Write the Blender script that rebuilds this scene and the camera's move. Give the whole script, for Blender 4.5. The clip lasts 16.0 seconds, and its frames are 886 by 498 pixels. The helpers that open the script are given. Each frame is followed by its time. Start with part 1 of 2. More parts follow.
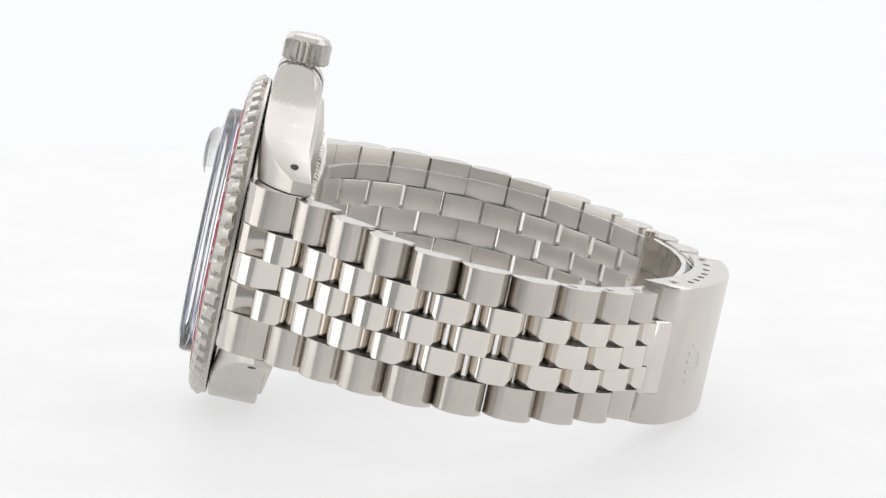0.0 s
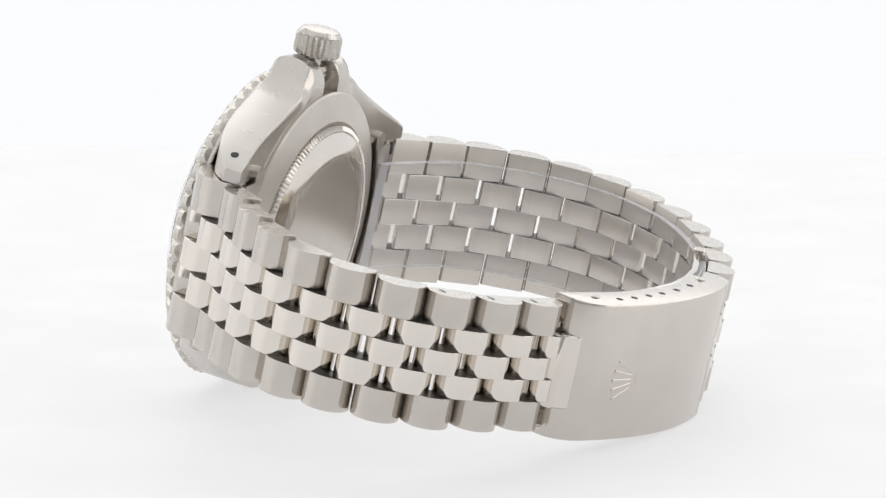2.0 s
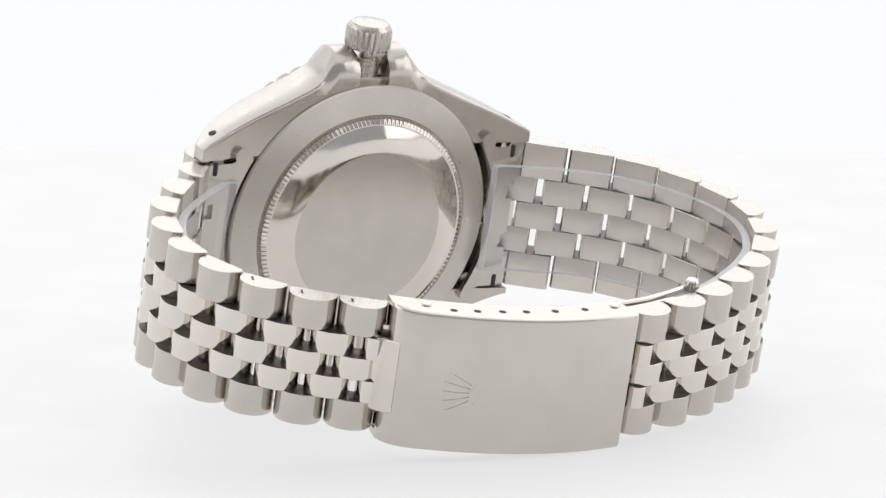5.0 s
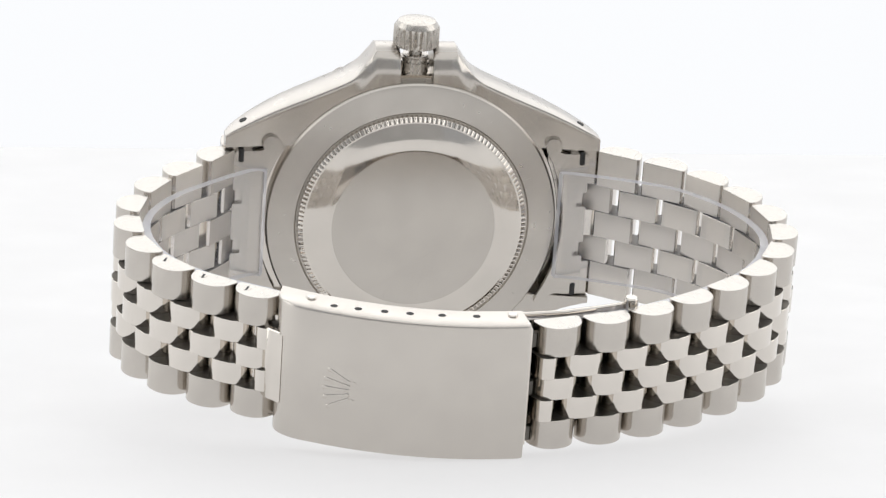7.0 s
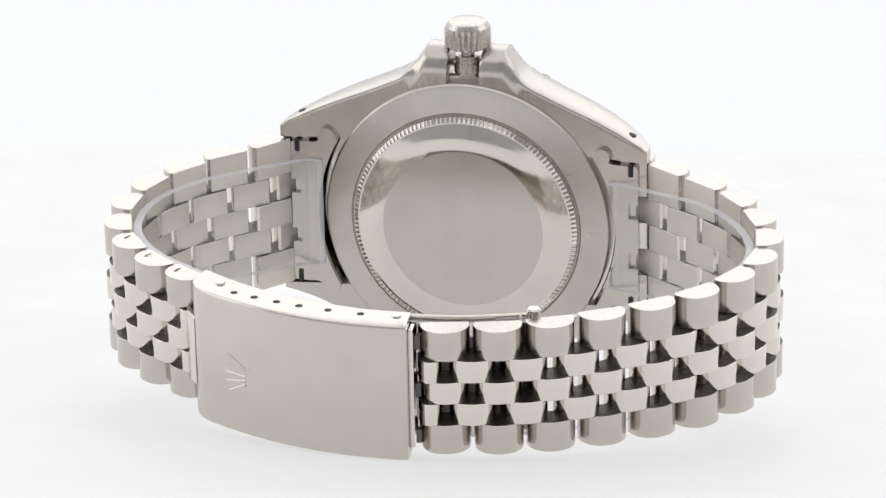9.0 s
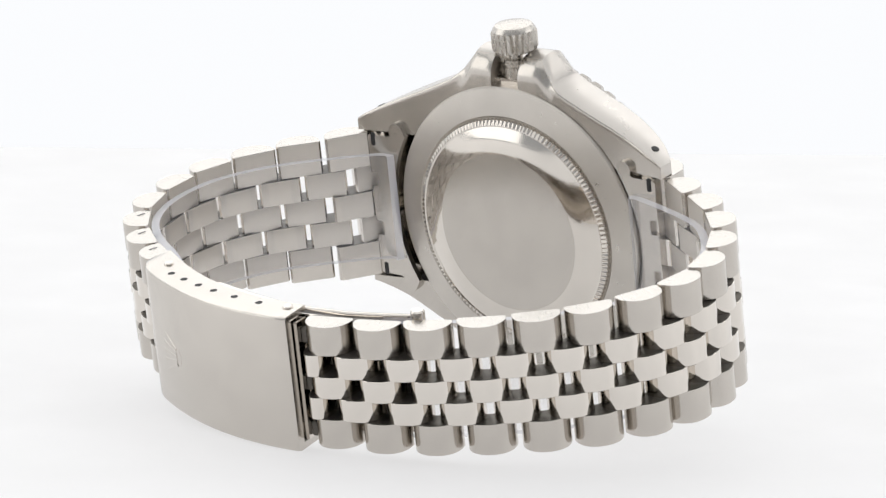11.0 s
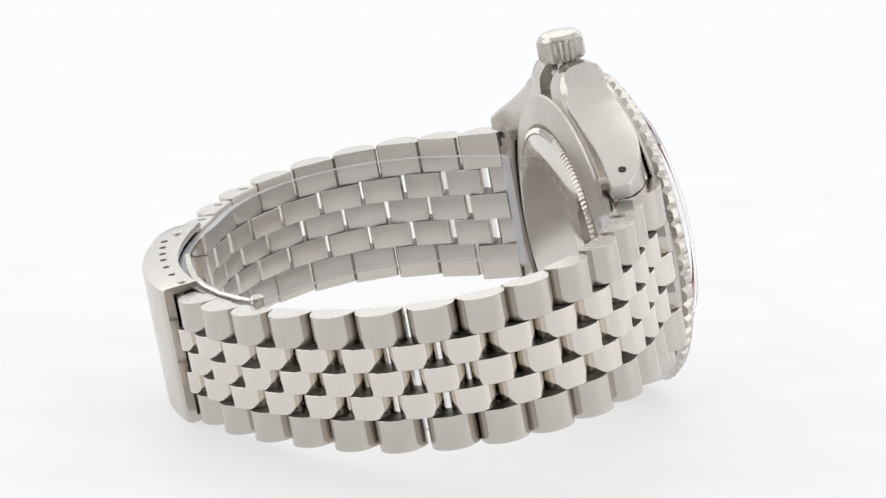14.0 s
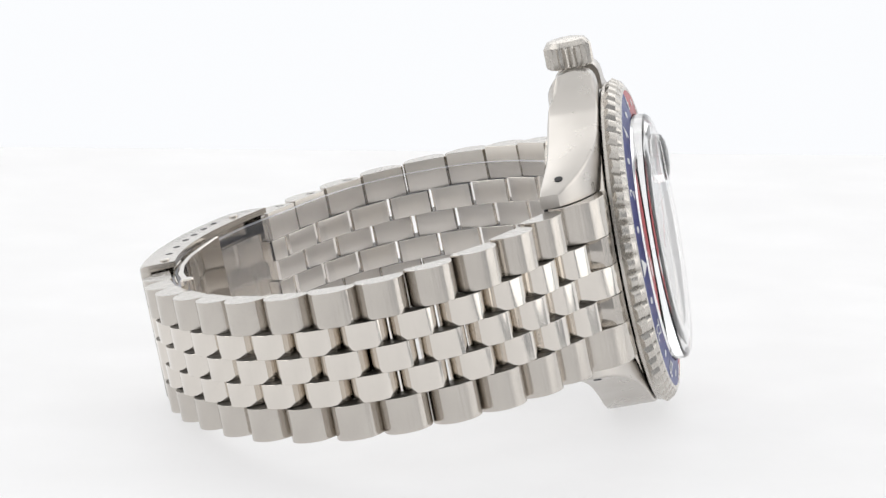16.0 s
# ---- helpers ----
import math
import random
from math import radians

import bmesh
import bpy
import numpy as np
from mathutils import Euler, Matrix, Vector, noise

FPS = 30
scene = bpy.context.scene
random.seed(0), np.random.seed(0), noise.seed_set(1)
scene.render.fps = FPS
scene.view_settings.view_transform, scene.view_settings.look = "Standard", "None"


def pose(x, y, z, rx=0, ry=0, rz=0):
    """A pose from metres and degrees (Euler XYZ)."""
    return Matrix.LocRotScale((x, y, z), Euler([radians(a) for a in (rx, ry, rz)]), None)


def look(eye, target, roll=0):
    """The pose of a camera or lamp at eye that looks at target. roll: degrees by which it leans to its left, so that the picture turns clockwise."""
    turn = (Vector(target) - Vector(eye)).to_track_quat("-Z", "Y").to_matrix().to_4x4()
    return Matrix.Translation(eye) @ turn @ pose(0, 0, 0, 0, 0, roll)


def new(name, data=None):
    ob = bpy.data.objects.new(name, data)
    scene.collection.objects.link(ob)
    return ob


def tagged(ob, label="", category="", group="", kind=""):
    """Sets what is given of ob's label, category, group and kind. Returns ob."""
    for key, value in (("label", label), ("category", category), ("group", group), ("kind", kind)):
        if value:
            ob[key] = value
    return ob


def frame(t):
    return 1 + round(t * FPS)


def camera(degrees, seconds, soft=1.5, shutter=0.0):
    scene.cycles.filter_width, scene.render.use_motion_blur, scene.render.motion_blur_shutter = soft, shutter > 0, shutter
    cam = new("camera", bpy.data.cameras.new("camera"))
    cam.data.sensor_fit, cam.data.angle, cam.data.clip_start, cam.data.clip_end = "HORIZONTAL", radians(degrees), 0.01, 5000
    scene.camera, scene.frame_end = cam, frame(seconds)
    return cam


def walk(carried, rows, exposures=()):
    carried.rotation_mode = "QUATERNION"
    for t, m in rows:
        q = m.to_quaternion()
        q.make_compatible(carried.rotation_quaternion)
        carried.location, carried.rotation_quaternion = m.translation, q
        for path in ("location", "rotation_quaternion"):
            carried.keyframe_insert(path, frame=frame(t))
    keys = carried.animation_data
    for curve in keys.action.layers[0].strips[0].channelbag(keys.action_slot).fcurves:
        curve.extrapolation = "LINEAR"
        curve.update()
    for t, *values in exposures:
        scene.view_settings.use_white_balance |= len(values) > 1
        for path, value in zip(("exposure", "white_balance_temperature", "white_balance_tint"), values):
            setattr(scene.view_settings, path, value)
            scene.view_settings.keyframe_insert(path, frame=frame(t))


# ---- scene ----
cam = camera(12.2, 16.0, soft=1.35)
EYE = Vector((0, -0.5, 0.11295))
YAW, DOWN = radians(0.101), radians(10.65)
GAZE = Vector((math.sin(YAW) * math.cos(DOWN), math.cos(YAW) * math.cos(DOWN), -math.sin(DOWN)))
walk(cam, [(0, look(EYE, EYE + GAZE, 0.583)), (16, look(EYE, EYE + GAZE, 0.583))])


def turn_pose(t):
    """The watch's pose on the turning table at t seconds."""
    lean = pose(-0.00102, 0.0196, 0.01958) @ pose(0, 0, 0, 11.7) @ pose(0, 0, 0, 0, 1.446)
    return pose(0, 0, 0, 0, 0, 89.84 - 11.655 * t) @ lean


# ---- world and light ----
world = bpy.data.worlds.new("studio")
scene.world = world
world.use_nodes = True
world.node_tree.nodes["Background"].inputs["Color"].default_value = (0.93, 0.96, 1.0, 1)
world.node_tree.nodes["Background"].inputs["Strength"].default_value = 0.44


def softbox(name, eye, target, sx, sy, power, color=(1, 1, 1)):
    data = bpy.data.lights.new(name, "AREA")
    data.shape, data.size, data.size_y, data.energy, data.color = "RECTANGLE", sx, sy, power, color
    ob = new(name, data)
    ob.matrix_world = look(eye, target)
    return ob


softbox("softbox_top", (0, 0.0, 0.85), (0, 0.0, 0), 1.5, 1.5, 4.3, (1.0, 0.985, 0.96))
softbox("softbox_back", (0, 0.8, 0.55), (0, 0.0, 0.05), 1.6, 0.7, 2.4, (1.0, 0.99, 0.97))
softbox("softbox_left", (-0.85, -0.05, 0.35), (0, 0, 0.05), 0.7, 0.7, 2.0, (1.0, 0.985, 0.96))
softbox("softbox_right", (0.85, -0.05, 0.35), (0, 0, 0.05), 0.7, 0.7, 2.0, (1.0, 0.985, 0.96))
scene.view_settings.exposure = 0.0

# ---- materials ----


def material(name, color, rough=0.3, metal=0.0, **extra):
    m = bpy.data.materials.new(name)
    m.use_nodes = True
    b = m.node_tree.nodes["Principled BSDF"]
    b.inputs["Base Color"].default_value = (*color, 1)
    b.inputs["Roughness"].default_value = rough
    b.inputs["Metallic"].default_value = metal
    for key, value in extra.items():
        b.inputs[key.replace("_", " ")].default_value = value
    return m


def grain(m, scale, rough_lo, rough_hi, bump, tone=0.06, blotch=180.0):
    """Fine stretched grain in roughness and relief, and wide faint blotches in colour; scale in 1/m along x, y, z."""
    t = m.node_tree
    b = t.nodes["Principled BSDF"]
    base = tuple(b.inputs["Base Color"].default_value)[:3]
    tc = t.nodes.new("ShaderNodeTexCoord")
    mp = t.nodes.new("ShaderNodeMapping")
    mp.inputs["Scale"].default_value = scale
    t.links.new(tc.outputs["Object"], mp.inputs["Vector"])
    info = t.nodes.new("ShaderNodeObjectInfo")
    shift = t.nodes.new("ShaderNodeMath")
    shift.operation = "MULTIPLY"
    shift.inputs[1].default_value = 43.0
    t.links.new(info.outputs["Random"], shift.inputs[0])
    t.links.new(shift.outputs["Value"], mp.inputs["Location"])
    n = t.nodes.new("ShaderNodeTexNoise")
    n.inputs["Scale"].default_value, n.inputs["Detail"].default_value = 1.0, 4.0
    t.links.new(mp.outputs["Vector"], n.inputs["Vector"])
    r = t.nodes.new("ShaderNodeMapRange")
    r.inputs["From Min"].default_value, r.inputs["From Max"].default_value = 0.3, 0.7
    r.inputs["To Min"].default_value, r.inputs["To Max"].default_value = rough_lo, rough_hi
    t.links.new(n.outputs["Fac"], r.inputs["Value"])
    t.links.new(r.outputs["Result"], b.inputs["Roughness"])
    bp = t.nodes.new("ShaderNodeBump")
    bp.inputs["Strength"].default_value, bp.inputs["Distance"].default_value = bump, 0.00002
    t.links.new(n.outputs["Fac"], bp.inputs["Height"])
    t.links.new(bp.outputs["Normal"], b.inputs["Normal"])
    n2 = t.nodes.new("ShaderNodeTexNoise")
    n2.inputs["Scale"].default_value, n2.inputs["Detail"].default_value = blotch, 3.0
    t.links.new(tc.outputs["Object"], n2.inputs["Vector"])
    ramp = t.nodes.new("ShaderNodeValToRGB")
    ramp.color_ramp.elements[0].position, ramp.color_ramp.elements[1].position = 0.3, 0.7
    ramp.color_ramp.elements[0].color = (*[c * (1 - tone) for c in base], 1)
    ramp.color_ramp.elements[1].color = (*[min(1, c * (1 + tone)) for c in base], 1)
    t.links.new(n2.outputs["Fac"], ramp.inputs["Fac"])
    t.links.new(ramp.outputs["Color"], b.inputs["Base Color"])
    return m


STEEL = (0.69, 0.65, 0.6)
satin_crown = grain(material("satin_crown_steel", (0.58, 0.55, 0.51), 0.25, 1.0), (2500, 2500, 600), 0.22, 0.32, 0.015, 0.04)
flank_steel = grain(material("flank_steel", (0.58, 0.55, 0.515), 0.17, 1.0), (500, 500, 500), 0.26, 0.34, 0.0, 0.02)
polished = grain(material("polished_steel", STEEL, 0.08, 1.0), (300, 300, 300), 0.05, 0.11, 0.0, 0.03)
brushed = grain(material("brushed_steel", (0.58, 0.545, 0.503), 0.3, 1.0), (5000, 5000, 110), 0.12, 0.25, 0.075, 0.05)
satin_back = grain(material("satin_case_steel", (0.57, 0.537, 0.495), 0.3, 1.0), (7000, 7000, 400), 0.19, 0.27, 0.015, 0.04)
clasp_steel = grain(material("clasp_steel", (0.6, 0.565, 0.522), 0.3, 1.0), (400, 400, 9000), 0.2, 0.27, 0.012, 0.03)
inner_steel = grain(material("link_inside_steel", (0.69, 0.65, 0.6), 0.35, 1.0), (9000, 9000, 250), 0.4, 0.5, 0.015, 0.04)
link_polish = grain(material("polished_link_steel", (0.74, 0.698, 0.646), 0.1, 1.0), (1500, 1500, 200), 0.04, 0.09, 0.006, 0.04)
edge_steel = grain(material("link_edge_steel", (0.6, 0.57, 0.53), 0.25, 1.0), (3000, 600, 600), 0.2, 0.3, 0.02, 0.05)
shade_steel = grain(material("shade_darkened_steel", (0.17, 0.16, 0.145), 0.5, 1.0), (900, 900, 900), 0.4, 0.6, 0.02, 0.1)
dark = material("hole_shade", (0.02, 0.02, 0.02), 0.6)
red_insert = grain(material("red_anodised", (0.42, 0.06, 0.07), 0.35, 0.2), (900, 900, 900), 0.3, 0.45, 0.05, 0.1)
blue_insert = grain(material("blue_anodised", (0.045, 0.06, 0.22), 0.35, 0.2), (900, 900, 900), 0.3, 0.45, 0.05, 0.1)
white_print = material("white_print", (0.8, 0.8, 0.8), 0.5)
red_paint = material("red_paint", (0.55, 0.03, 0.03), 0.4)
dial_bright = grain(material("dial_bright", (0.55, 0.55, 0.55), 0.3, 0.4), (900, 900, 900), 0.25, 0.4, 0.02, 0.05)
glass = material("crystal", (1, 1, 1), 0.0, 0.0, IOR=1.49, Transmission_Weight=1.0)
ground_white = grain(material("glowing_white_acrylic", (0.25, 0.25, 0.25), 0.6, Emission_Color=(1, 0.995, 1, 1), Emission_Strength=0.6), (60, 60, 60), 0.55, 0.7, 0.0, 0.003, 12.0)


card_grey = grain(material("dark_card", (0.35, 0.35, 0.35), 0.7), (40, 40, 40), 0.6, 0.8, 0.0, 0.1, 6.0)


def radial_brush(m, amount):
    """Brush marks that run in rings about the object's y axis."""
    t = m.node_tree
    tangent = t.nodes.new("ShaderNodeTangent")
    tangent.direction_type, tangent.axis = "RADIAL", "Y"
    b = t.nodes["Principled BSDF"]
    b.inputs["Anisotropic"].default_value = amount
    t.links.new(tangent.outputs["Tangent"], b.inputs["Tangent"])
    return m


ring_satin = radial_brush(grain(material("ring_brushed_steel", (0.57, 0.537, 0.495), 0.3, 1.0), (900, 900, 900), 0.27, 0.36, 0.0, 0.05), 0.75)


def film_material(name, haze):
    """Clear plastic film: see-through, with a weak gloss and a little haze."""
    m = bpy.data.materials.new(name)
    m.use_nodes = True
    t = m.node_tree
    b = t.nodes["Principled BSDF"]
    b.inputs["Base Color"].default_value = (0.86, 0.87, 0.94, 1)
    b.inputs["Roughness"].default_value = 0.15
    clear = t.nodes.new("ShaderNodeBsdfTransparent")
    mix = t.nodes.new("ShaderNodeMixShader")
    mix.inputs["Fac"].default_value = haze
    t.links.new(clear.outputs["BSDF"], mix.inputs[1])
    t.links.new(b.outputs["BSDF"], mix.inputs[2])
    t.links.new(mix.outputs["Shader"], t.nodes["Material Output"].inputs["Surface"])
    return m


film_face = film_material("clear_film", 0.05)
film_edge = film_material("film_edge", 0.55)

backdrop_white = bpy.data.materials.new("glowing_backdrop")
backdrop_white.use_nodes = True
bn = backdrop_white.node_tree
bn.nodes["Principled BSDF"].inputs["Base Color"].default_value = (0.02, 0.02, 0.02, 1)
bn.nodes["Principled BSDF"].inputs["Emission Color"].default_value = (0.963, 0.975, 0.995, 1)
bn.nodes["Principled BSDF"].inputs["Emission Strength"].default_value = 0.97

# ---- building helpers (millimetres in, metres out) ----
MM = 0.001


def part(name, bm, mat, parent=None, label="", sharp=35.0, smooth=True):
    bmesh.ops.recalc_face_normals(bm, faces=bm.faces)
    if smooth:
        for f in bm.faces:
            f.smooth = True
        for e in bm.edges:
            if len(e.link_faces) == 2 and e.calc_face_angle(0) > radians(sharp):
                e.smooth = False
    bmesh.ops.scale(bm, vec=(MM, MM, MM), verts=bm.verts)
    me = bpy.data.meshes.new(name)
    bm.to_mesh(me)
    bm.free()
    for m in (mat if isinstance(mat, (list, tuple)) else [mat]):
        me.materials.append(m)
    ob = new(name, me)
    ob.parent = parent
    if label:
        tagged(ob, label)
    return ob


def loft(bm, rings, cap=True, closed=True, mat=0):
    """Quads between rings of points with equal counts, with caps at both ends."""
    rows = [[bm.verts.new(p) for p in ring] for ring in rings]
    n = len(rows[0])
    for a, b in zip(rows, rows[1:]):
        for i in range(n if closed else n - 1):
            j = (i + 1) % n
            f = bm.faces.new((a[i], a[j], b[j], b[i]))
            f.material_index = mat
    if cap:
        for r in (rows[0][::-1], rows[-1]):
            bm.faces.new(r).material_index = mat
    return rows


def prism(bm, outline, z0, z1, edge=0.12, mat=0):
    """An outline in x, y drawn out along z, with narrow chamfers at both ends."""
    cx = sum(p[0] for p in outline) / len(outline)
    cy = sum(p[1] for p in outline) / len(outline)

    def at(z, inset):
        out = []
        for x, y in outline:
            d = math.hypot(x - cx, y - cy)
            k = max(0.2, 1 - inset / max(d, 1e-6))
            out.append((cx + (x - cx) * k, cy + (y - cy) * k, z))
        return out
    loft(bm, [at(z0, edge), at(z0 + edge, 0), at(z1 - edge, 0), at(z1, edge)], mat=mat)


def revolve_y(bm, profile, segs=96, fun=None, closed=True):
    """A ring or disc: profile of (radius, y), turned about the y axis. fun(k, i, r, y) may change a point."""
    rows = []
    for k in range(segs):
        a = 2 * math.pi * k / segs
        row = []
        for i, (r, y) in enumerate(profile):
            if fun:
                r, y = fun(k, i, r, y)
            row.append(bm.verts.new((r * math.cos(a), y, r * math.sin(a))))
        rows.append(row)
    n = len(profile)
    for k in range(segs):
        a, b = rows[k], rows[(k + 1) % segs]
        for i in range(n if closed else n - 1):
            j = (i + 1) % n
            bm.faces.new((a[i], a[j], b[j], b[i]))
    if not closed:
        for i in (0, n - 1):
            bm.faces.new([r[i] for r in rows])
    return rows


def cylinder(bm, p, q, r, segs=16, edge=0.0, mat=0):
    """A rod from p to q with radius r, with softened ends."""
    p, q = Vector(p), Vector(q)
    d = (q - p).normalized()
    u = d.orthogonal().normalized()
    v = d.cross(u)

    def ring(c, rr):
        return [c + rr * (math.cos(a) * u + math.sin(a) * v) for a in (2 * math.pi * k / segs for k in range(segs))]
    rings = [ring(p, r - edge), ring(p + d * edge, r), ring(q - d * edge, r), ring(q, r - edge)] if edge else [ring(p, r), ring(q, r)]
    loft(bm, rings, mat=mat)


def rounded_rect(z0, z1, y0, y1, r, steps=3):
    """Corner-rounded rectangle as (y, z) points."""
    r = min(r, (z1 - z0) / 2.01, (y1 - y0) / 2.01)
    out = []
    for cy, cz, a0 in ((y1 - r, z1 - r, 0), (y0 + r, z1 - r, 90), (y0 + r, z0 + r, 180), (y1 - r, z0 + r, 270)):
        for k in range(steps + 1):
            a = radians(a0 + 90 * k / steps)
            out.append((cy + r * math.cos(a), cz + r * math.sin(a)))
    return out


def lerp_table(table, x):
    """Smoothly joined values between (x, value) rows."""
    if x <= table[0][0]:
        return table[0][1]
    slopes = [(b[1] - a[1]) / (b[0] - a[0]) for a, b in zip(table, table[1:])]
    for k, ((x0, v0), (x1, v1)) in enumerate(zip(table, table[1:])):
        if x <= x1:
            m0 = (slopes[max(k - 1, 0)] + slopes[k]) / 2
            m1 = (slopes[min(k + 1, len(slopes) - 1)] + slopes[k]) / 2
            w = x1 - x0
            u = (x - x0) / w
            return v0 * (1 + 2 * u) * (1 - u) ** 2 + m0 * w * u * (1 - u) ** 2 + v1 * u * u * (3 - 2 * u) + m1 * w * u * u * (u - 1)
    return table[-1][1]


def straight_table(table, x):
    """Straight lines between (x, value) rows."""
    return float(np.interp(x, [t[0] for t in table], [t[1] for t in table]))


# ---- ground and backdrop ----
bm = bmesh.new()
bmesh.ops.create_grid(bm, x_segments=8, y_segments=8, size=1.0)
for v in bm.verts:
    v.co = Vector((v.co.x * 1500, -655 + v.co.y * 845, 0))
ground = tagged(part("ground", bm, ground_white), "plain white acrylic tabletop with an added glow, bright and almost shadowless", "tabletop", kind="structure")
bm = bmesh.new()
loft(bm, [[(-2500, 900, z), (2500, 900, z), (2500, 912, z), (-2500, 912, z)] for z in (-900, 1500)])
backdrop = tagged(part("backdrop", bm, backdrop_white), "plain studio backdrop whose even white is its own added glow", "backdrop", kind="structure")

bm = bmesh.new()
loft(bm, [[(-450, -900, z), (450, -900, z), (450, -912, z), (-450, -912, z)] for z in (4, 900)])
tagged(part("studio_wall", bm, card_grey), "unseen dark grey card added behind the camera to darken reflections", "wall", kind="structure")

# ---- the watch ----
watch = tagged(new("wrist_watch"), "steel watch with red and blue bezel, lying on its side", "watch")


def case_arm(bm, sx, sz, guard):
    """One lug with its flank, lofted outward along x; on the crown's side it swells into a crown guard."""
    if guard:
        outer = [(2.1, 22.5), (2.4, 22.7), (5.1, 22.7), (6.9, 19.95), (7.4, 19.4), (8.2, 18.8), (9, 18.35), (10, 17.9), (12, 17.0), (14, 16.15), (17, 14.9), (20, 13.6), (23.1, 12.1), (23.8, 11.6)]
        xs = [2.1, 2.4, 3.3, 4.2, 5.1, 5.7, 6.3, 6.9, 7.4, 8.0, 8.5] + [9 + 0.6 * k for k in range(24)] + [23.2, 23.55, 23.8]
    else:
        outer = [(0, 19.7), (3, 19.5), (6, 18.9), (9, 17.8), (12, 16.1), (16, 14.1), (20, 12.1), (23.1, 11.0), (23.8, 10.85)]
        xs = [0.8 * k for k in range(11)] + [9 + 0.6 * k for k in range(24)] + [23.2, 23.55, 23.8]
    top = [(0, 4.25), (14, 4.2), (16, 3.9), (18, 3.35), (20, 2.5), (22, 1.3), (23.1, 0.3), (23.8, -0.5)]
    bottom = [(0, -1.7), (12, -1.7), (18, -1.85), (22, -2.45), (23.8, -2.7)]
    rings = []
    for x in xs:
        zo = straight_table(outer, x) if guard else lerp_table(outer, x)
        zi = min(max(10.05, math.sqrt(max(0, 15.5 ** 2 - x * x))), zo - 0.8)
        swell = straight_table([(5.1, 1.0), (7.6, 0.0)], x) if guard else 0.0
        d = min(3.2, (zo - zi) * 0.9)
        y0, y1 = lerp_table(bottom, x), lerp_table(top, x)
        levels = ((1.0, 0.0, 0.0, 0.0), (0.85, 0.0, 0.03, 0.0), (0.7, 0.0, 0.14, 0.0), (0.55, 0.0, 0.34, 0.02), (0.4, 0.0, 0.64, 0.1), (0.25, 0.0, 1.08, 0.32), (0.14, 0.0, 1.58, 0.65), (0.06, 0.04, 2.15, 1.2), (0.02, 0.12, 2.65, 1.65), (0.0, 0.26, 3.1, 2.1))
        back = [(y0, zi)] + [(y0 + r + g * swell, zo - d * f) for f, r, g, _ in levels]
        front = [(y1 - r - g * swell, zo - d * f) for f, r, _, g in levels[::-1]] + [(y1, zi)]
        rings.append([(sx * x, y, sz * z) for y, z in back + front])
    loft(bm, rings)


bm = bmesh.new()
revolve_y(bm, [(10, -0.7), (18.3, -0.7), (19.25, -0.68), (19.35, -0.5), (19.35, 3.8), (19.1, 4.25), (10, 4.25)], 128)
case = part("case", bm, polished, watch, "polished steel case body")
for sx in (1, -1):
    for sz in (1, -1):
        bm = bmesh.new()
        case_arm(bm, sx, sz, sz > 0)
        bmesh.ops.recalc_face_normals(bm, faces=bm.faces)
        for f in bm.faces:
            f.material_index = 1 if f.normal.y < -0.45 else 0
        part("lug", bm, [flank_steel, satin_back], case, "drilled steel lug with crown guard" if sz > 0 else "drilled steel lug")
for sx in (1, -1):
    for sz in (1, -1):
        bm = bmesh.new()
        out = 12.955 if sz > 0 else 11.58
        cylinder(bm, (sx * 21.2, -0.35, sz * (out - 0.75)), (sx * 21.51, -0.35, sz * out), 0.5, 20)
        part("lug_hole", bm, dark, case)

# bezel with a notched edge
TEETH = 60


def bezel_shape(k, i, r, y):
    """V-shaped notches cut from the front chamfer into a plain band."""
    cut = (1.0, 0.55, 0.1, 0.0, 0.0, 0.0, 0.1, 0.55)[k % 8]
    if i == 4:
        return r - 0.34 * cut, y - 0.5 * cut
    if i == 5:
        return r - 0.6 * cut, y - 0.12 * cut
    return r, y


bm = bmesh.new()
revolve_y(bm, [(17.2, 4.55), (19.45, 4.55), (19.64, 4.66), (19.66, 5.02), (20.02, 5.6), (19.5, 6.4), (18.75, 6.85), (18.35, 6.95), (18.2, 6.75), (16, 6.4)], TEETH * 8, bezel_shape)
bezel = part("bezel", bm, satin_crown, watch, "notched steel rotating bezel", sharp=14)
for name, mat, a0, label in (("insert", blue_insert, -90, "blue night half of the bezel insert"), ("insert", red_insert, 90, "red day half of the bezel insert")):
    bm = bmesh.new()
    rings = []
    for k in range(49):
        a = radians(a0 + 180 * k / 48)
        rings.append([(r * math.cos(a), y, r * math.sin(a)) for r, y in ((15.3, 6.7), (18.25, 6.7), (18.25, 6.88), (15.3, 7.35))])
    loft(bm, rings)
    part(name, bm, mat, bezel, label)


def numeral(text, size, m, mat, parent, name):
    """Raised print in the built-in font; m places it in millimetres."""
    cu = bpy.data.curves.new(name, "FONT")
    cu.body, cu.size, cu.align_x, cu.align_y, cu.extrude = text, size, "CENTER", "CENTER", 0.02
    tmp = bpy.data.objects.new(name, cu)
    scene.collection.objects.link(tmp)
    me = bpy.data.meshes.new_from_object(tmp.evaluated_get(bpy.context.evaluated_depsgraph_get()))
    bpy.data.objects.remove(tmp)
    b = bmesh.new()
    b.from_mesh(me)
    bpy.data.meshes.remove(me)
    bmesh.ops.transform(b, matrix=m, verts=b.verts)
    return part(name, b, mat, parent, smooth=False)


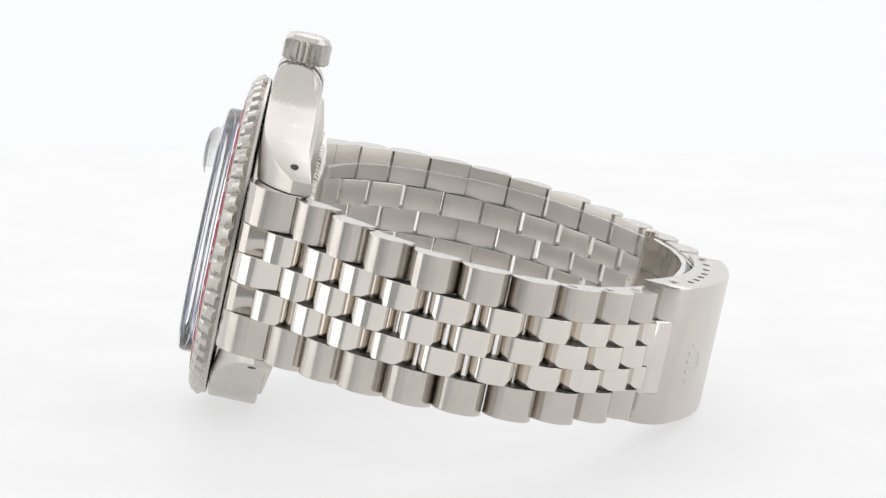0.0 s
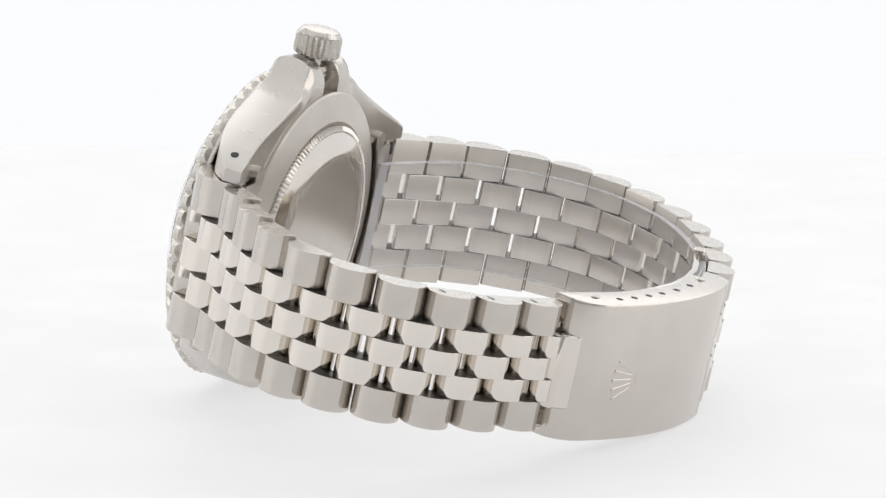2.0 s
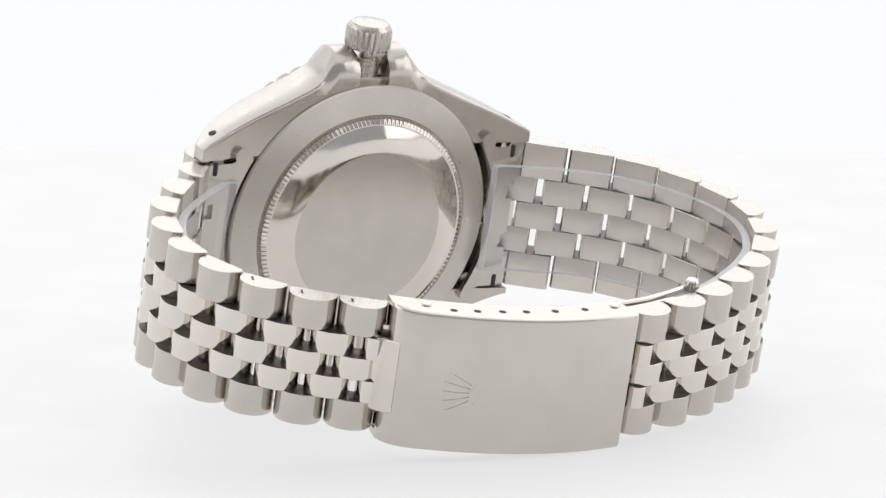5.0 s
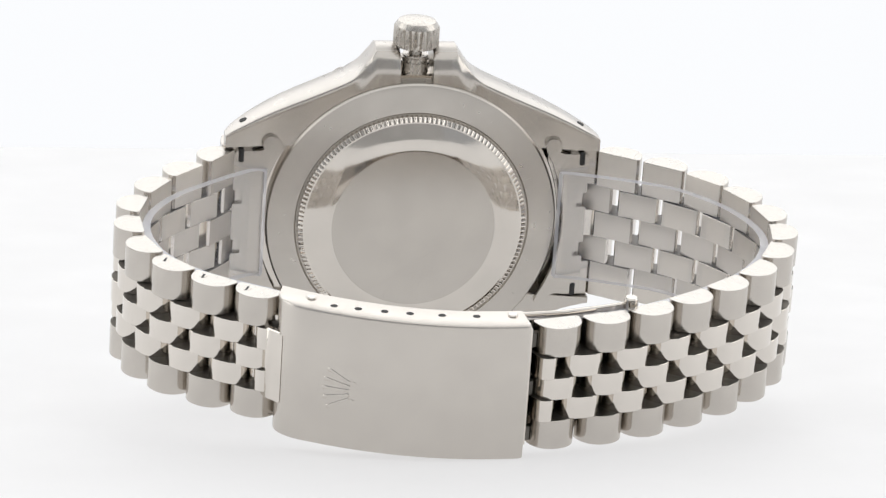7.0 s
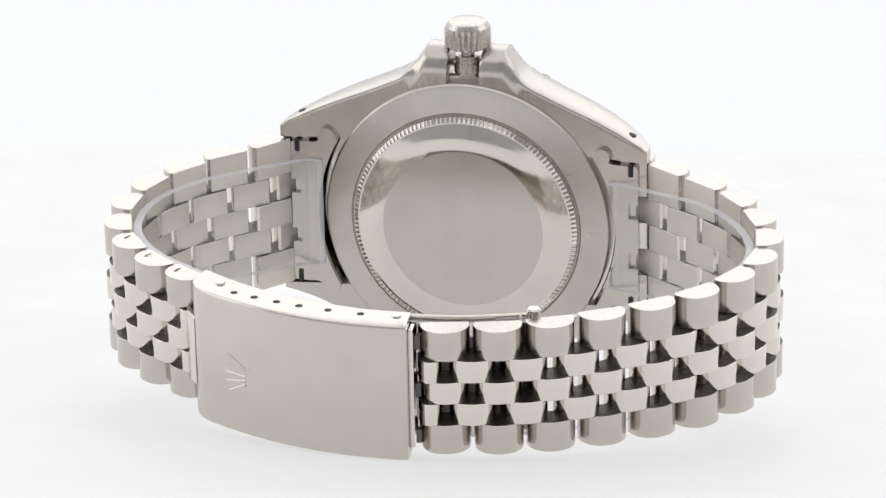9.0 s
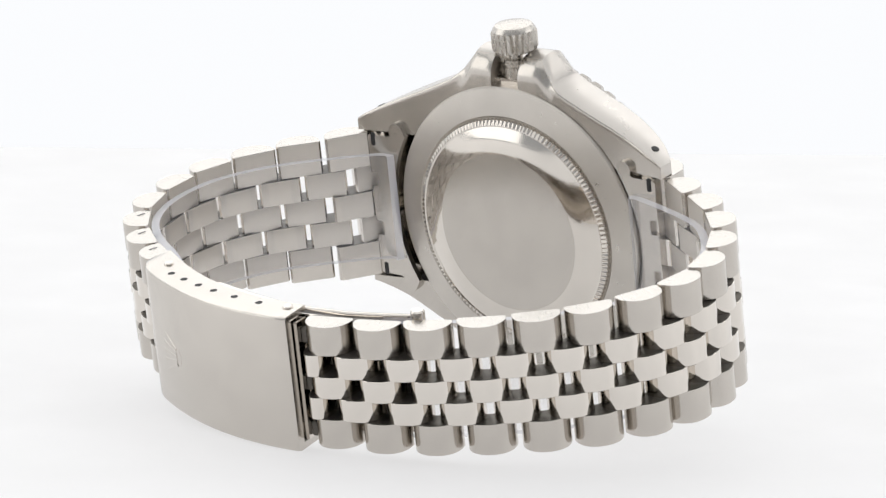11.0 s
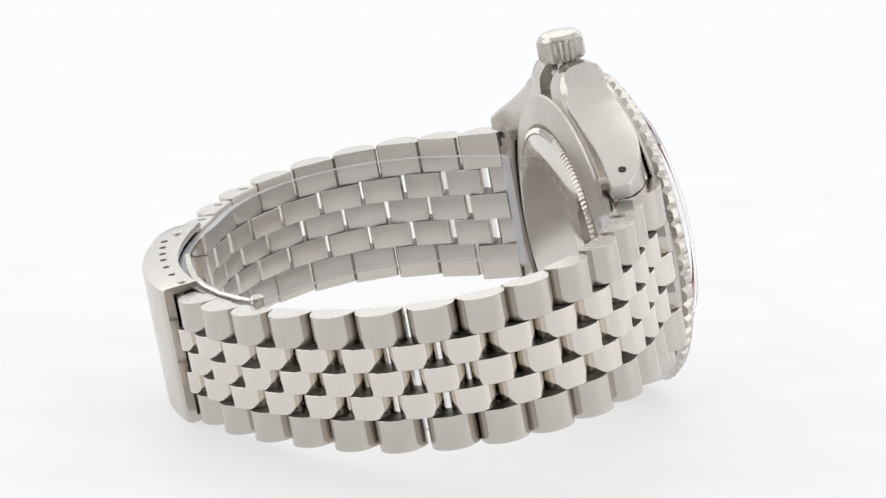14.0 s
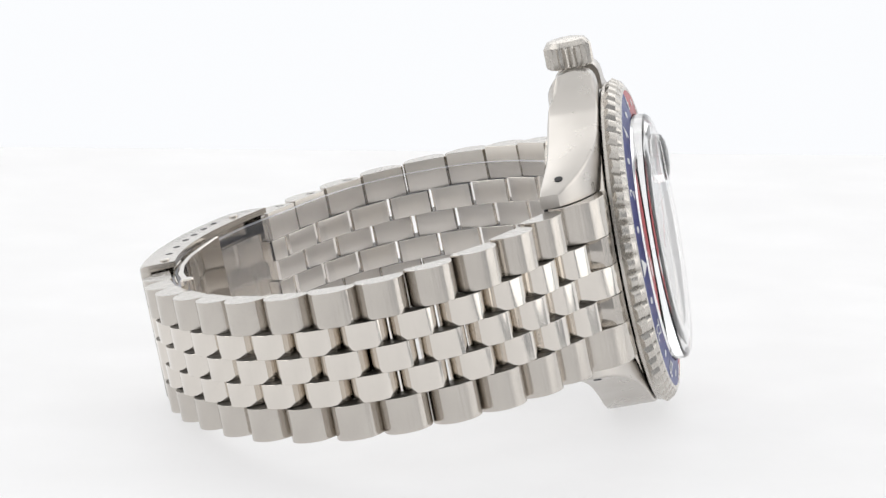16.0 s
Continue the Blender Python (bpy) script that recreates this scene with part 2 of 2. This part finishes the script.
def on_bezel(hour):
    """Axes on the insert: x along the ring clockwise, y outward, z out of the face."""
    a = radians(hour * 15)
    out = Vector((math.cos(a), -0.16, math.sin(a))).normalized()
    along = Vector((-math.sin(a), 0, math.cos(a)))
    face = along.cross(out) * -1
    if face.y < 0:
        face = -face
    along = out.cross(face)
    m = Matrix((along, out, face)).transposed().to_4x4()
    m.translation = Vector((16.8 * math.cos(a), 7.16, 16.8 * math.sin(a)))
    return m


for hour in range(2, 24, 2):
    numeral(str(hour), 2.5, on_bezel(hour), white_print, bezel, "numeral")
for hour in range(1, 24, 2):
    bm = bmesh.new()
    bmesh.ops.create_cone(bm, cap_ends=True, segments=12, radius1=0.42, radius2=0.42, depth=0.06, matrix=on_bezel(hour))
    part("hour_dot", bm, white_print, bezel)
bm = bmesh.new()
tri = [on_bezel(0) @ Vector(p) for p in ((-1.1, 1.0, 0), (1.1, 1.0, 0), (0, -1.1, 0))]
loft(bm, [tri, [p + Vector((0, 0.06, 0)) for p in tri]])
part("bezel_triangle", bm, white_print, bezel)

# crystal with date lens, dial and pointers
bm = bmesh.new()
revolve_y(bm, [(0.05, 7.7), (11.0, 7.6), (13.3, 7.4), (13.7, 7.0), (13.75, 6.9), (15.15, 6.9), (15.15, 8.5), (14.95, 8.95), (14.4, 9.2), (12.0, 9.3), (6.0, 9.38), (0.05, 9.4)], 96, closed=False)
crystal = part("crystal", bm, glass, watch, "clear acrylic crystal")
bm = bmesh.new()
rings = []
for s, h in ((1.0, 0.0), (0.99, 0.45), (0.9, 0.75), (0.7, 0.95), (0.4, 1.05), (0.1, 1.1)):
    rings.append([(3.5 * s * math.cos(a), 9.3 + 1.45 * h, 9.6 + 3.0 * s * math.sin(a)) for a in (2 * math.pi * k / 28 for k in range(28))])
loft(bm, rings)
part("date_lens", bm, glass, crystal, "magnifying date lens")
bm = bmesh.new()
revolve_y(bm, [(15.3, 5.2), (15.3, 6.85), (14.9, 6.85), (14.0, 5.4), (14.0, 5.2)], 96)
part("inner_ring", bm, polished, watch, "polished steel ring around the dial")
bm = bmesh.new()
revolve_y(bm, [(14.2, 4.6), (14.2, 5.3), (0.3, 5.32), (0.3, 4.6)], 72)
dial = part("dial", bm, dial_bright, watch, "dial seen edge-on under the crystal, made pale for its bright reflections")
for hour in range(12):
    a = radians(hour * 30)
    if hour == 3:
        continue
    bm = bmesh.new()
    if hour in (6, 9):
        m = Matrix.Translation((11.2 * math.cos(a), 5.4, 11.2 * math.sin(a))) @ Matrix.Rotation(-a, 4, "Y")
        bmesh.ops.create_cube(bm, size=1, matrix=m @ Matrix.Diagonal((3.0, 0.3, 1.1, 1)))
    else:
        cylinder(bm, (11.4 * math.cos(a), 5.3, 11.4 * math.sin(a)), (11.4 * math.cos(a), 5.6, 11.4 * math.sin(a)), 0.85, 20, 0.08)
    part("hour_marker", bm, white_print, dial)
for name, ang, length, width, y, mat in (("hour_hand", 305, 8, 1.1, 5.8, white_print), ("minute_hand", 54, 12, 0.9, 6.05, white_print), ("second_hand", 200, 12.5, 0.25, 6.5, polished), ("gmt_hand", 150, 12.5, 0.35, 6.28, red_paint)):
    bm = bmesh.new()
    a = radians(ang)
    d, s = Vector((math.cos(a), 0, math.sin(a))), Vector((-math.sin(a), 0, math.cos(a)))
    flat = [d * -2 + s * width * 0.3, d * length * 0.8 + s * width * 0.5, d * length, d * length * 0.8 - s * width * 0.5, d * -2 - s * width * 0.3]
    loft(bm, [[p + Vector((0, y, 0)) for p in flat], [p + Vector((0, y + 0.15, 0)) for p in flat]])
    part(name, bm, mat, dial)

# crown on its tube, unscrewed
def crown_ring(z, r, depth, cy=1.2, n=20):
    out = []
    for k in range(n * 4):
        a = 2 * math.pi * k / (n * 4)
        rr = r - depth * (0, 0.55, 1.0, 0.55)[k % 4]
        out.append((rr * math.cos(a), cy + rr * math.sin(a), z))
    return out


bm = bmesh.new()
loft(bm, [crown_ring(22.55, 2.2, 0), crown_ring(22.6, 2.55, 0.0), crown_ring(22.8, 2.85, 0.3), crown_ring(23.0, 2.92, 0.42), crown_ring(24.95, 2.92, 0.42), crown_ring(25.2, 2.85, 0.3), crown_ring(25.3, 2.75, 0.0), crown_ring(25.55, 2.62, 0.0), crown_ring(25.9, 2.35, 0), crown_ring(26.1, 1.6, 0), crown_ring(26.2, 0.5, 0)])
crown = part("crown", bm, satin_crown, watch, "fluted steel winding crown", sharp=22)
bm = bmesh.new()
loft(bm, [crown_ring(z, r, 0) for z, r in ((18.8, 1.75), (20.6, 1.75), (20.65, 1.6), (20.9, 1.6), (20.95, 1.75), (21.2, 1.75), (21.25, 1.6), (21.5, 1.6), (21.5, 1.0), (21.55, 0.85), (22.0, 0.85), (22.6, 0.85))])
part("crown_tube", bm, satin_crown, watch, "threaded steel crown tube", sharp=30)

# case back
bm = bmesh.new()
revolve_y(bm, [(14.0, -0.69), (18.55, -0.69), (18.55, -1.85), (18.35, -2.1), (18.0, -2.2), (15.0, -2.8), (14.8, -2.6), (13.6, -2.5)], 160)
bmesh.ops.translate(bm, verts=bm.verts, vec=(0.35, 0, 0))
back = part("case_back", bm, ring_satin, watch, "brushed steel screw-down case back")


def flute(k, i, r, y):
    if i in (1, 2) and k % 4 in (1, 2):
        return (r - 0.05, y + 0.28) if i == 2 else (r - 0.35, y)
    return r, y


bm = bmesh.new()
revolve_y(bm, [(13.5, -2.3), (14.7, -2.4), (14.55, -3.15), (13.95, -3.4), (13.4, -3.2)], 4 * 150, flute)
bmesh.ops.translate(bm, verts=bm.verts, vec=(0.35, 0, 0))
part("fluted_rim", bm, polished, back, "finely fluted rim", sharp=20)
bm = bmesh.new()
revolve_y(bm, [(10.0, -2.6), (14.0, -2.9), (13.97, -3.25), (12.6, -3.75), (11.4, -4.1), (10.55, -4.27), (10.4, -4.29)], 128)
bmesh.ops.translate(bm, verts=bm.verts, vec=(0.35, 0, 0))
part("polished_ring", bm, polished, back, "mirror-polished ring")
bm = bmesh.new()
revolve_y(bm, [(10.41, -3.0), (10.41, -4.3), (10.2, -4.31), (5.0, -4.35), (0.2, -4.36)], 96, closed=False)
bmesh.ops.translate(bm, verts=bm.verts, vec=(0.35, 0, 0))
part("centre_disc", bm, satin_back, back, "satin centre disc")

# ---- bracelet ----
SIDE_B = [(10.7, -51.75), (16.7, -50.35), (22.4, -48.0), (27.8, -44.8), (32.95, -41.05), (37.4, -36.75), (40.75, -31.4), (42.5, -25.75), (42.25, -20.05), (40.2, -14.4), (36.75, -9.4), (32.1, -5.45), (26.8, -2.4)]
SIDE_A = [(-23.6, -42.9), (-28.6, -39.7), (-33.0, -35.45), (-35.9, -30.2), (-37.0, -24.2), (-36.3, -18.25), (-33.65, -12.75), (-29.75, -8.15), (-25.25, -3.9)]


def link_outline(half, inner, height, square, steps=22):
    """D-shaped section: flat inside, rounded outside; a lower square gives fuller shoulders. x along the bracelet, y outward."""
    pts = [(-half + 0.25, inner), (half - 0.25, inner), (half, inner + 0.3)]
    for k in range(1, steps):
        a = math.pi * k / steps
        c = math.cos(a)
        pts.append((half * math.copysign(abs(c) ** square, c), inner + 0.3 + height * math.sin(a) ** 0.9))
    pts.append((-half, inner + 0.3))
    return pts


def link_mesh(name, half, inner, height, width, mat, square, outside=0):
    b = bmesh.new()
    prism(b, link_outline(half, inner, height, square), -width / 2, width / 2, 0.045)
    b.normal_update()
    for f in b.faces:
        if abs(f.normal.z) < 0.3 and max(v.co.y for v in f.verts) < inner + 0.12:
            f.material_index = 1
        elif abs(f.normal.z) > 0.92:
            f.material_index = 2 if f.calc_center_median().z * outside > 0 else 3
    ob = part(name, b, [mat, inner_steel, edge_steel, shade_steel], None)
    me = ob.data
    bpy.data.objects.remove(ob)
    return me


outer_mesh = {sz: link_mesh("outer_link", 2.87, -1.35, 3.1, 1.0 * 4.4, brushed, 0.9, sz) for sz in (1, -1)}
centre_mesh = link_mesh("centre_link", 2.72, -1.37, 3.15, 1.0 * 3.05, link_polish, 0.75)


def put_link(name, me, at, ang, z, scale, short=1.0):
    ob = new(name, me)
    ob.parent = watch
    ob.matrix_local = Matrix.LocRotScale((at[0] * MM, at[1] * MM, z * MM), Euler((0, 0, ang)), (short, 1, scale))


def half_width(i, n):
    u = i / (n - 1)
    return 7.62 + 2.15 * max(0.0, u) ** 1.4


def build_side(pts, start, end, outward):
    """Rows of links along one side, from the clasp to the case."""
    path = [Vector(start)] + [Vector(p) for p in pts] + [Vector(end)]
    n = len(pts)
    for i in range(n):
        d = (path[i + 2] - path[i]) * outward
        ang = math.atan2(d.y, d.x)
        h = half_width(i, n)
        for sz in (1, -1):
            put_link("outer_link", outer_mesh[sz], pts[i], ang, sz * 0.765 * h, h * 0.47 / 4.4)
        put_link("centre_link", centre_mesh, pts[i], ang, 0, h * 0.349 / 3.05)
    for i in range(n + 1):
        a, b = path[i], path[i + 1]
        if i == 0:
            a = b + (a - b).normalized() * 6.1
        if i == n:
            b = a + (b - a).normalized() * 6.1
        d = (b - a) * outward
        h = half_width(i - 0.5, n)
        mid = (a + b) / 2
        if i == 0:
            mid = b + (a - b).normalized() * 1.75
        for sz in (1, -1):
            put_link("centre_link", centre_mesh, mid, math.atan2(d.y, d.x), sz * 0.35 * h, h * 0.349 / 3.05, 0.52 if i == 0 else 1.0)


build_side(SIDE_B, (5.9, -53.2), (21.5, 1.5), -1)
build_side(SIDE_A, (-18.6, -45.9), (-22.0, 2.0), 1)

for sx in (1, -1):
    full = [(17.6, 4.48), (20.2, 4.42), (21.8, 3.95), (23.1, 3.0), (23.9, 1.7), (24.15, 0.2), (24.1, -1.3), (23.6, -1.9), (20.3, -1.9), (20.2, -0.5), (17.6, -0.5)]
    short = [(17.6, 4.48), (20.2, 4.42), (21.9, 4.05), (22.5, 3.3), (22.5, -1.4), (22.2, -1.9), (20.3, -1.9), (20.2, -0.5), (17.6, -0.5)]
    for z0, z1, shape, mat in ((5.3, 9.95, full, brushed), (-9.95, -5.3, full, brushed), (-1.75, 1.75, full, link_polish), (1.8, 5.25, short, brushed), (-5.25, -1.8, short, brushed)):
        bm = bmesh.new()
        prism(bm, [(sx * x, y) for x, y in shape], z0, z1, 0.06)
        part("end_link", bm, mat, watch)

# ---- clasp ----
CLASP = [Vector((-21.3, -48.2)), Vector((-7.5, -56.6)), Vector((6.9, -54.9))]


def clasp_at(u, inward=0.0):
    """A point along the cover's curve; the catch end is cut askew."""
    a, b, c = CLASP
    p = a * (1 - u) ** 2 + b * 2 * u * (1 - u) + c * u * u
    d = ((b - a) * (1 - u) + (c - b) * u).normalized()
    return p + Vector((-d.y, d.x)) * inward - d * (1.3 * inward / 4.5 * max(0.0, 1 - u) ** 3)


bm = bmesh.new()
rings = []
for u, dip in [(-0.022, 2.0), (-0.018, 1.55), (-0.008, 1.05), (0.008, 0.62), (0.028, 0.32), (0.052, 0.12), (0.075, 0.03), (0.09, 0.0)] + [(0.05 * k, 0.0) for k in range(2, 20)] + [(0.985, 0.0), (1.0, 0.2)]:
    sec = [(0.4 + dip, 8.45), (0.12 + dip, 8.33), (dip, 8.05), (dip, -8.05), (0.12 + dip, -8.33), (0.4 + dip, -8.45), (4.5, -8.45), (4.5, -7.75), (1.3, -7.6), (1.3, 7.6), (4.5, 7.75), (4.5, 8.45)]
    sec = [(max(i, dip + 0.75) if 1.2 < i < 2.0 and abs(z) < 7.7 else i, z) for i, z in sec]
    rings.append([(*clasp_at(u, i), z) for i, z in sec])
loft(bm, rings)
clasp = part("clasp_cover", bm, clasp_steel, watch, "brushed steel folding clasp cover with punched holes")
for u, inward in ((0.195, 1.9), (0.29, 2.2), (0.395, 2.5), (0.5, 2.7), (0.635, 2.9), (0.785, 3.0)):
    bm = bmesh.new()
    p = clasp_at(u, inward)
    cylinder(bm, (p.x, p.y, 8.0), (p.x, p.y, 8.47), 0.45, 14)
    part("adjusting_hole", bm, dark, clasp)
for u, inward in ((0.1, 2.8), (0.945, 3.1)):
    bm = bmesh.new()
    p = clasp_at(u, inward)
    cylinder(bm, (p.x, p.y, 7.9), (p.x, p.y, 8.7), 0.6, 16, 0.12)
    part("pin_head", bm, polished, clasp)

for z0, z1 in ((4.3, 8.3), (-8.3, -5.3)):
    bm = bmesh.new()
    prism(bm, [tuple(clasp_at(u, i)) for u, i in ((-0.017, 2.5), (-0.017, 4.3), (0.004, 4.3), (0.004, 1.9))], z0, z1, 0.08)
    part("end_wall", bm, polished, clasp)

# catch flap at one end, folding blades and their barrel at the other


def plate(name, pts, z0, z1, thick, mat, parent, label=""):
    """A curved plate through x, y points, standing from z0 to z1."""
    b = bmesh.new()
    rings = []
    for k, p in enumerate(pts):
        d = (Vector(pts[min(k + 1, len(pts) - 1)]) - Vector(pts[max(k - 1, 0)])).normalized()
        nx, ny = -d.y * thick / 2, d.x * thick / 2
        e = 0.12
        rings.append([(p[0] + nx, p[1] + ny, z1 - e), (p[0] + nx * 0.4, p[1] + ny * 0.4, z1), (p[0] - nx * 0.4, p[1] - ny * 0.4, z1), (p[0] - nx, p[1] - ny, z1 - e),
                      (p[0] - nx, p[1] - ny, z0 + e), (p[0] - nx * 0.4, p[1] - ny * 0.4, z0), (p[0] + nx * 0.4, p[1] + ny * 0.4, z0), (p[0] + nx, p[1] + ny, z0 + e)])
    loft(b, rings)
    return part(name, b, mat, parent, label)


bm = bmesh.new()
rings = []
for u, i0, za, zb in ((-0.08, 2.4, -3.7, 3.0), (-0.078, 1.95, -4.2, 3.6), (-0.07, 1.6, -4.55, 4.0), (-0.055, 1.3, -4.7, 4.2), (-0.036, 1.1, -4.7, 4.2), (-0.018, 0.92, -4.7, 4.2), (-0.004, 0.72, -4.7, 4.2), (0.006, 0.58, -4.6, 4.1)):
    rings.append([(*clasp_at(u, i0), zb - 0.15), (*clasp_at(u, i0 + 0.15), zb), (*clasp_at(u, i0 + 0.8), zb), (*clasp_at(u, i0 + 0.8), za), (*clasp_at(u, i0 + 0.15), za), (*clasp_at(u, i0), za + 0.15)])
loft(bm, rings)
part("catch_flap", bm, polished, watch, "polished catch flap of the clasp")
plate("catch_plate", [clasp_at(u, 2.9) for u in (-0.1, -0.06, -0.02, 0.02)], -5.5, 4.6, 0.5, shade_steel, watch, "dark plate standing for the shade in the clasp's mouth")
plate("clasp_blade", [clasp_at(u, 3.3) for u in (-0.1, 0.04, 0.2, 0.4, 0.6, 0.8, 0.98)], -5.6, 5.4, 0.8, polished, watch, "polished folding clasp blade")
blade = plate("clasp_blade", [(-9.0, -48.0), (-3.0, -49.1), (2.0, -49.7), (7.0, -49.6), (11.7, -48.9), (16.3, -47.5), (19.7, -46.2)], -6.9, 7.9, 0.7, polished, watch, "polished folding clasp blade")
plate("clasp_blade", [(1.0, -51.0), (5.0, -51.05), (9.0, -50.25), (13.0, -49.35), (16.0, -48.6)], -6.9, 7.5, 0.3, polished, watch, "thin polished inner blade of the clasp")
bm = bmesh.new()
prism(bm, [tuple(clasp_at(u, k)) for u, k in ((0.985, 1.55), (1.022, 1.55), (1.022, 3.7), (0.985, 3.7))], -7.35, 7.4, 0.12)
part("hinge_bar", bm, polished, watch, "polished steel bar at the clasp hinge")
for z in (5.6, -0.4, -6.2):
    bm = bmesh.new()
    p, q = clasp_at(1.026, 2.6), clasp_at(1.05, 2.6)
    prism(bm, [(p.x, p.y - 0.35), (q.x, q.y - 0.35), (q.x, q.y + 0.5), (p.x, p.y + 0.5)], z - 0.9, z + 0.9, 0.1)
    part("hinge_knuckle", bm, shade_steel, watch, "dark block standing for a shaded gap at the hinge")
bm = bmesh.new()
cylinder(bm, (20.0, -46.5, -7.6), (20.0, -46.5, 8.6), 0.85, 20, 0.18)
part("barrel", bm, polished, blade)

# embossed plain fan emblem on the cover
def on_cover(s, z, lift=0.0):
    """A point on the cover s millimetres along it from its middle."""
    p = clasp_at(0.5 + s / 29.2, -lift)
    return (p.x, p.y, z)


for k in range(5):
    z_tip, z_foot = (k - 2) * 1.15, (k - 2) * 0.5
    s_tip = -9.2 + 0.22 * abs(k - 2) ** 2 * 0.6
    bm = bmesh.new()
    cylinder(bm, on_cover(s_tip, z_tip - 1.0, -0.34), on_cover(-6.3, z_foot - 1.0, -0.34), 0.41, 20)
    cylinder(bm, on_cover(s_tip, z_tip - 1.0, -0.25), on_cover(s_tip, z_tip - 1.0, 0.05), 0.28, 14, 0.06)
    part("emblem_ray", bm, clasp_steel, clasp)
bm = bmesh.new()
rings = []
for k in range(25):
    a = 2 * math.pi * k / 24
    c = Vector(on_cover(-5.8 + 0.45 * math.cos(a), -1.0 + 1.15 * math.sin(a), -0.03))
    o = Vector((0.25 * math.cos(a), 0, 0.25 * math.sin(a)))
    rings.append([c + o * 0.6, c + Vector((0, -0.06, 0)), c - o * 0.6, c + Vector((0, 0.2, 0))])
loft(bm, rings, cap=False)
part("emblem_base", bm, clasp_steel, clasp)

# slotted pin ends on the links beside the catch
for i in range(3):
    p = Vector(SIDE_A[i])
    q = Vector(SIDE_A[i + 1])
    d = (q - p).normalized()
    h = half_width(i, 9)
    bm = bmesh.new()
    cylinder(bm, (p.x + d.x * 1.3, p.y + d.y * 1.3, h - 0.2), (p.x + d.x * 1.3, p.y + d.y * 1.3, h + 0.02), 0.5, 14)
    pin = part("link_screw", bm, brushed, watch)
    bm = bmesh.new()
    c = p + d * 1.3
    prism(bm, [(c.x + sx * 0.5 * 0.4 + sy * 0.12, c.y + sx * 0.5 - sy * 0.05) for sx, sy in ((-1, -1), (1, -1), (1, 1), (-1, 1))], h - 0.1, h + 0.035, 0.01)
    part("screw_slot", bm, dark, pin)

# flat inner plate of each end link, cut round the case back
for sx in (1, -1):
    bm = bmesh.new()
    rim = [(0.35 * sx + 19.45 * math.cos(a), 19.45 * math.sin(a)) for a in (radians(-30.5 + 61 * k / 16) for k in range(17))]
    ear = [(17.9 + 1.1 * math.cos(a), 10.35 + 1.15 * math.sin(a)) for a in (radians(160 - 190 * k / 10) for k in range(11))]
    side = [(19.4, 9.55), (22.3, 9.5), (22.6, 9.2), (22.6, 4.3), (21.4, 4.3), (21.4, 2.4), (22.6, 2.4)]
    shape = rim + ear + side + [(x, -z) for x, z in (ear + side)[::-1]]
    loft(bm, [[(sx * x, y, z) for x, z in shape] for y in (-1.8, -2.55)])
    part("end_plate", bm, satin_back, watch)

# spring-bar slots on the inner face of the end links
for sx in (1, -1):
    for sz in (1, -1):
        bm = bmesh.new()
        prism(bm, [(sx * 21.7 + 0.38 * math.cos(a), -2.45 + 0.25 * math.sin(a)) for a in (2 * math.pi * k / 12 for k in range(12))], sz * 8.9 - 0.9, sz * 8.9 + 0.9, 0.2)
        part("spring_bar_slot", bm, dark, watch)

# ---- clear film inside the bracelet ----
def inside(pts, sign, off):
    """The bracelet's line moved inward by off."""
    out = []
    for k, p in enumerate(pts):
        d = (Vector(pts[min(k + 1, len(pts) - 1)]) - Vector(pts[max(k - 1, 0)])).normalized()
        out.append(Vector(p) + Vector((-d.y, d.x)) * sign * off)
    return out


corners = [Vector((-18.6, -3.15)), Vector((-20.8, -3.25))] + inside(SIDE_A[::-1], 1, 2.0)[1:] + [clasp_at(u, 4.9) for u in (0.1, 0.35, 0.6, 0.85)] + inside(SIDE_B, 1, 2.0)[:-1] + [Vector((21.2, -3.35)), Vector((19.0, -3.15))]
film_path = []
for k in range(len(corners) - 1):
    a, b, c, d = corners[max(k - 1, 0)], corners[k], corners[k + 1], corners[min(k + 2, len(corners) - 1)]
    for u in (0.0, 0.33, 0.67):
        film_path.append(0.5 * (2 * b + (c - a) * u + (2 * a - 5 * b + 4 * c - d) * u * u + (3 * b - a - 3 * c + d) * u ** 3))
film_path.append(corners[-1])
bm = bmesh.new()
rings = []
for k, p in enumerate(film_path):
    a = Vector(film_path[max(0, k - 1)])
    b = Vector(film_path[min(len(film_path) - 1, k + 1)])
    d = (b - a).normalized()
    nrm = Vector((-d.y, d.x)) * 0.5
    q = Vector(p)
    rings.append([(q.x + nrm.x, q.y + nrm.y, 7.2), (q.x + nrm.x, q.y + nrm.y, -7.0), (q.x - nrm.x, q.y - nrm.y, -7.0), (q.x - nrm.x, q.y - nrm.y, 7.2)])
rows = loft(bm, rings)
for f in bm.faces:
    zs = [v.co.z for v in f.verts]
    f.material_index = 1 if max(zs) - min(zs) < 1 else 0
bm.faces.ensure_lookup_table()
bm.faces[-1].material_index = bm.faces[-2].material_index = 1
film = part("plastic_film", bm, [film_face, film_edge], None, sharp=50)
tagged(film, "clear plastic protective strip curled inside the steel bracelet", "plastic strip")


def motions():
    """The watch and the strip in it turn steadily with the table."""
    times = [k * 0.5 for k in range(33)]
    walk(watch, [(t, turn_pose(t)) for t in times])
    walk(film, [(t, turn_pose(t)) for t in times])


motions()
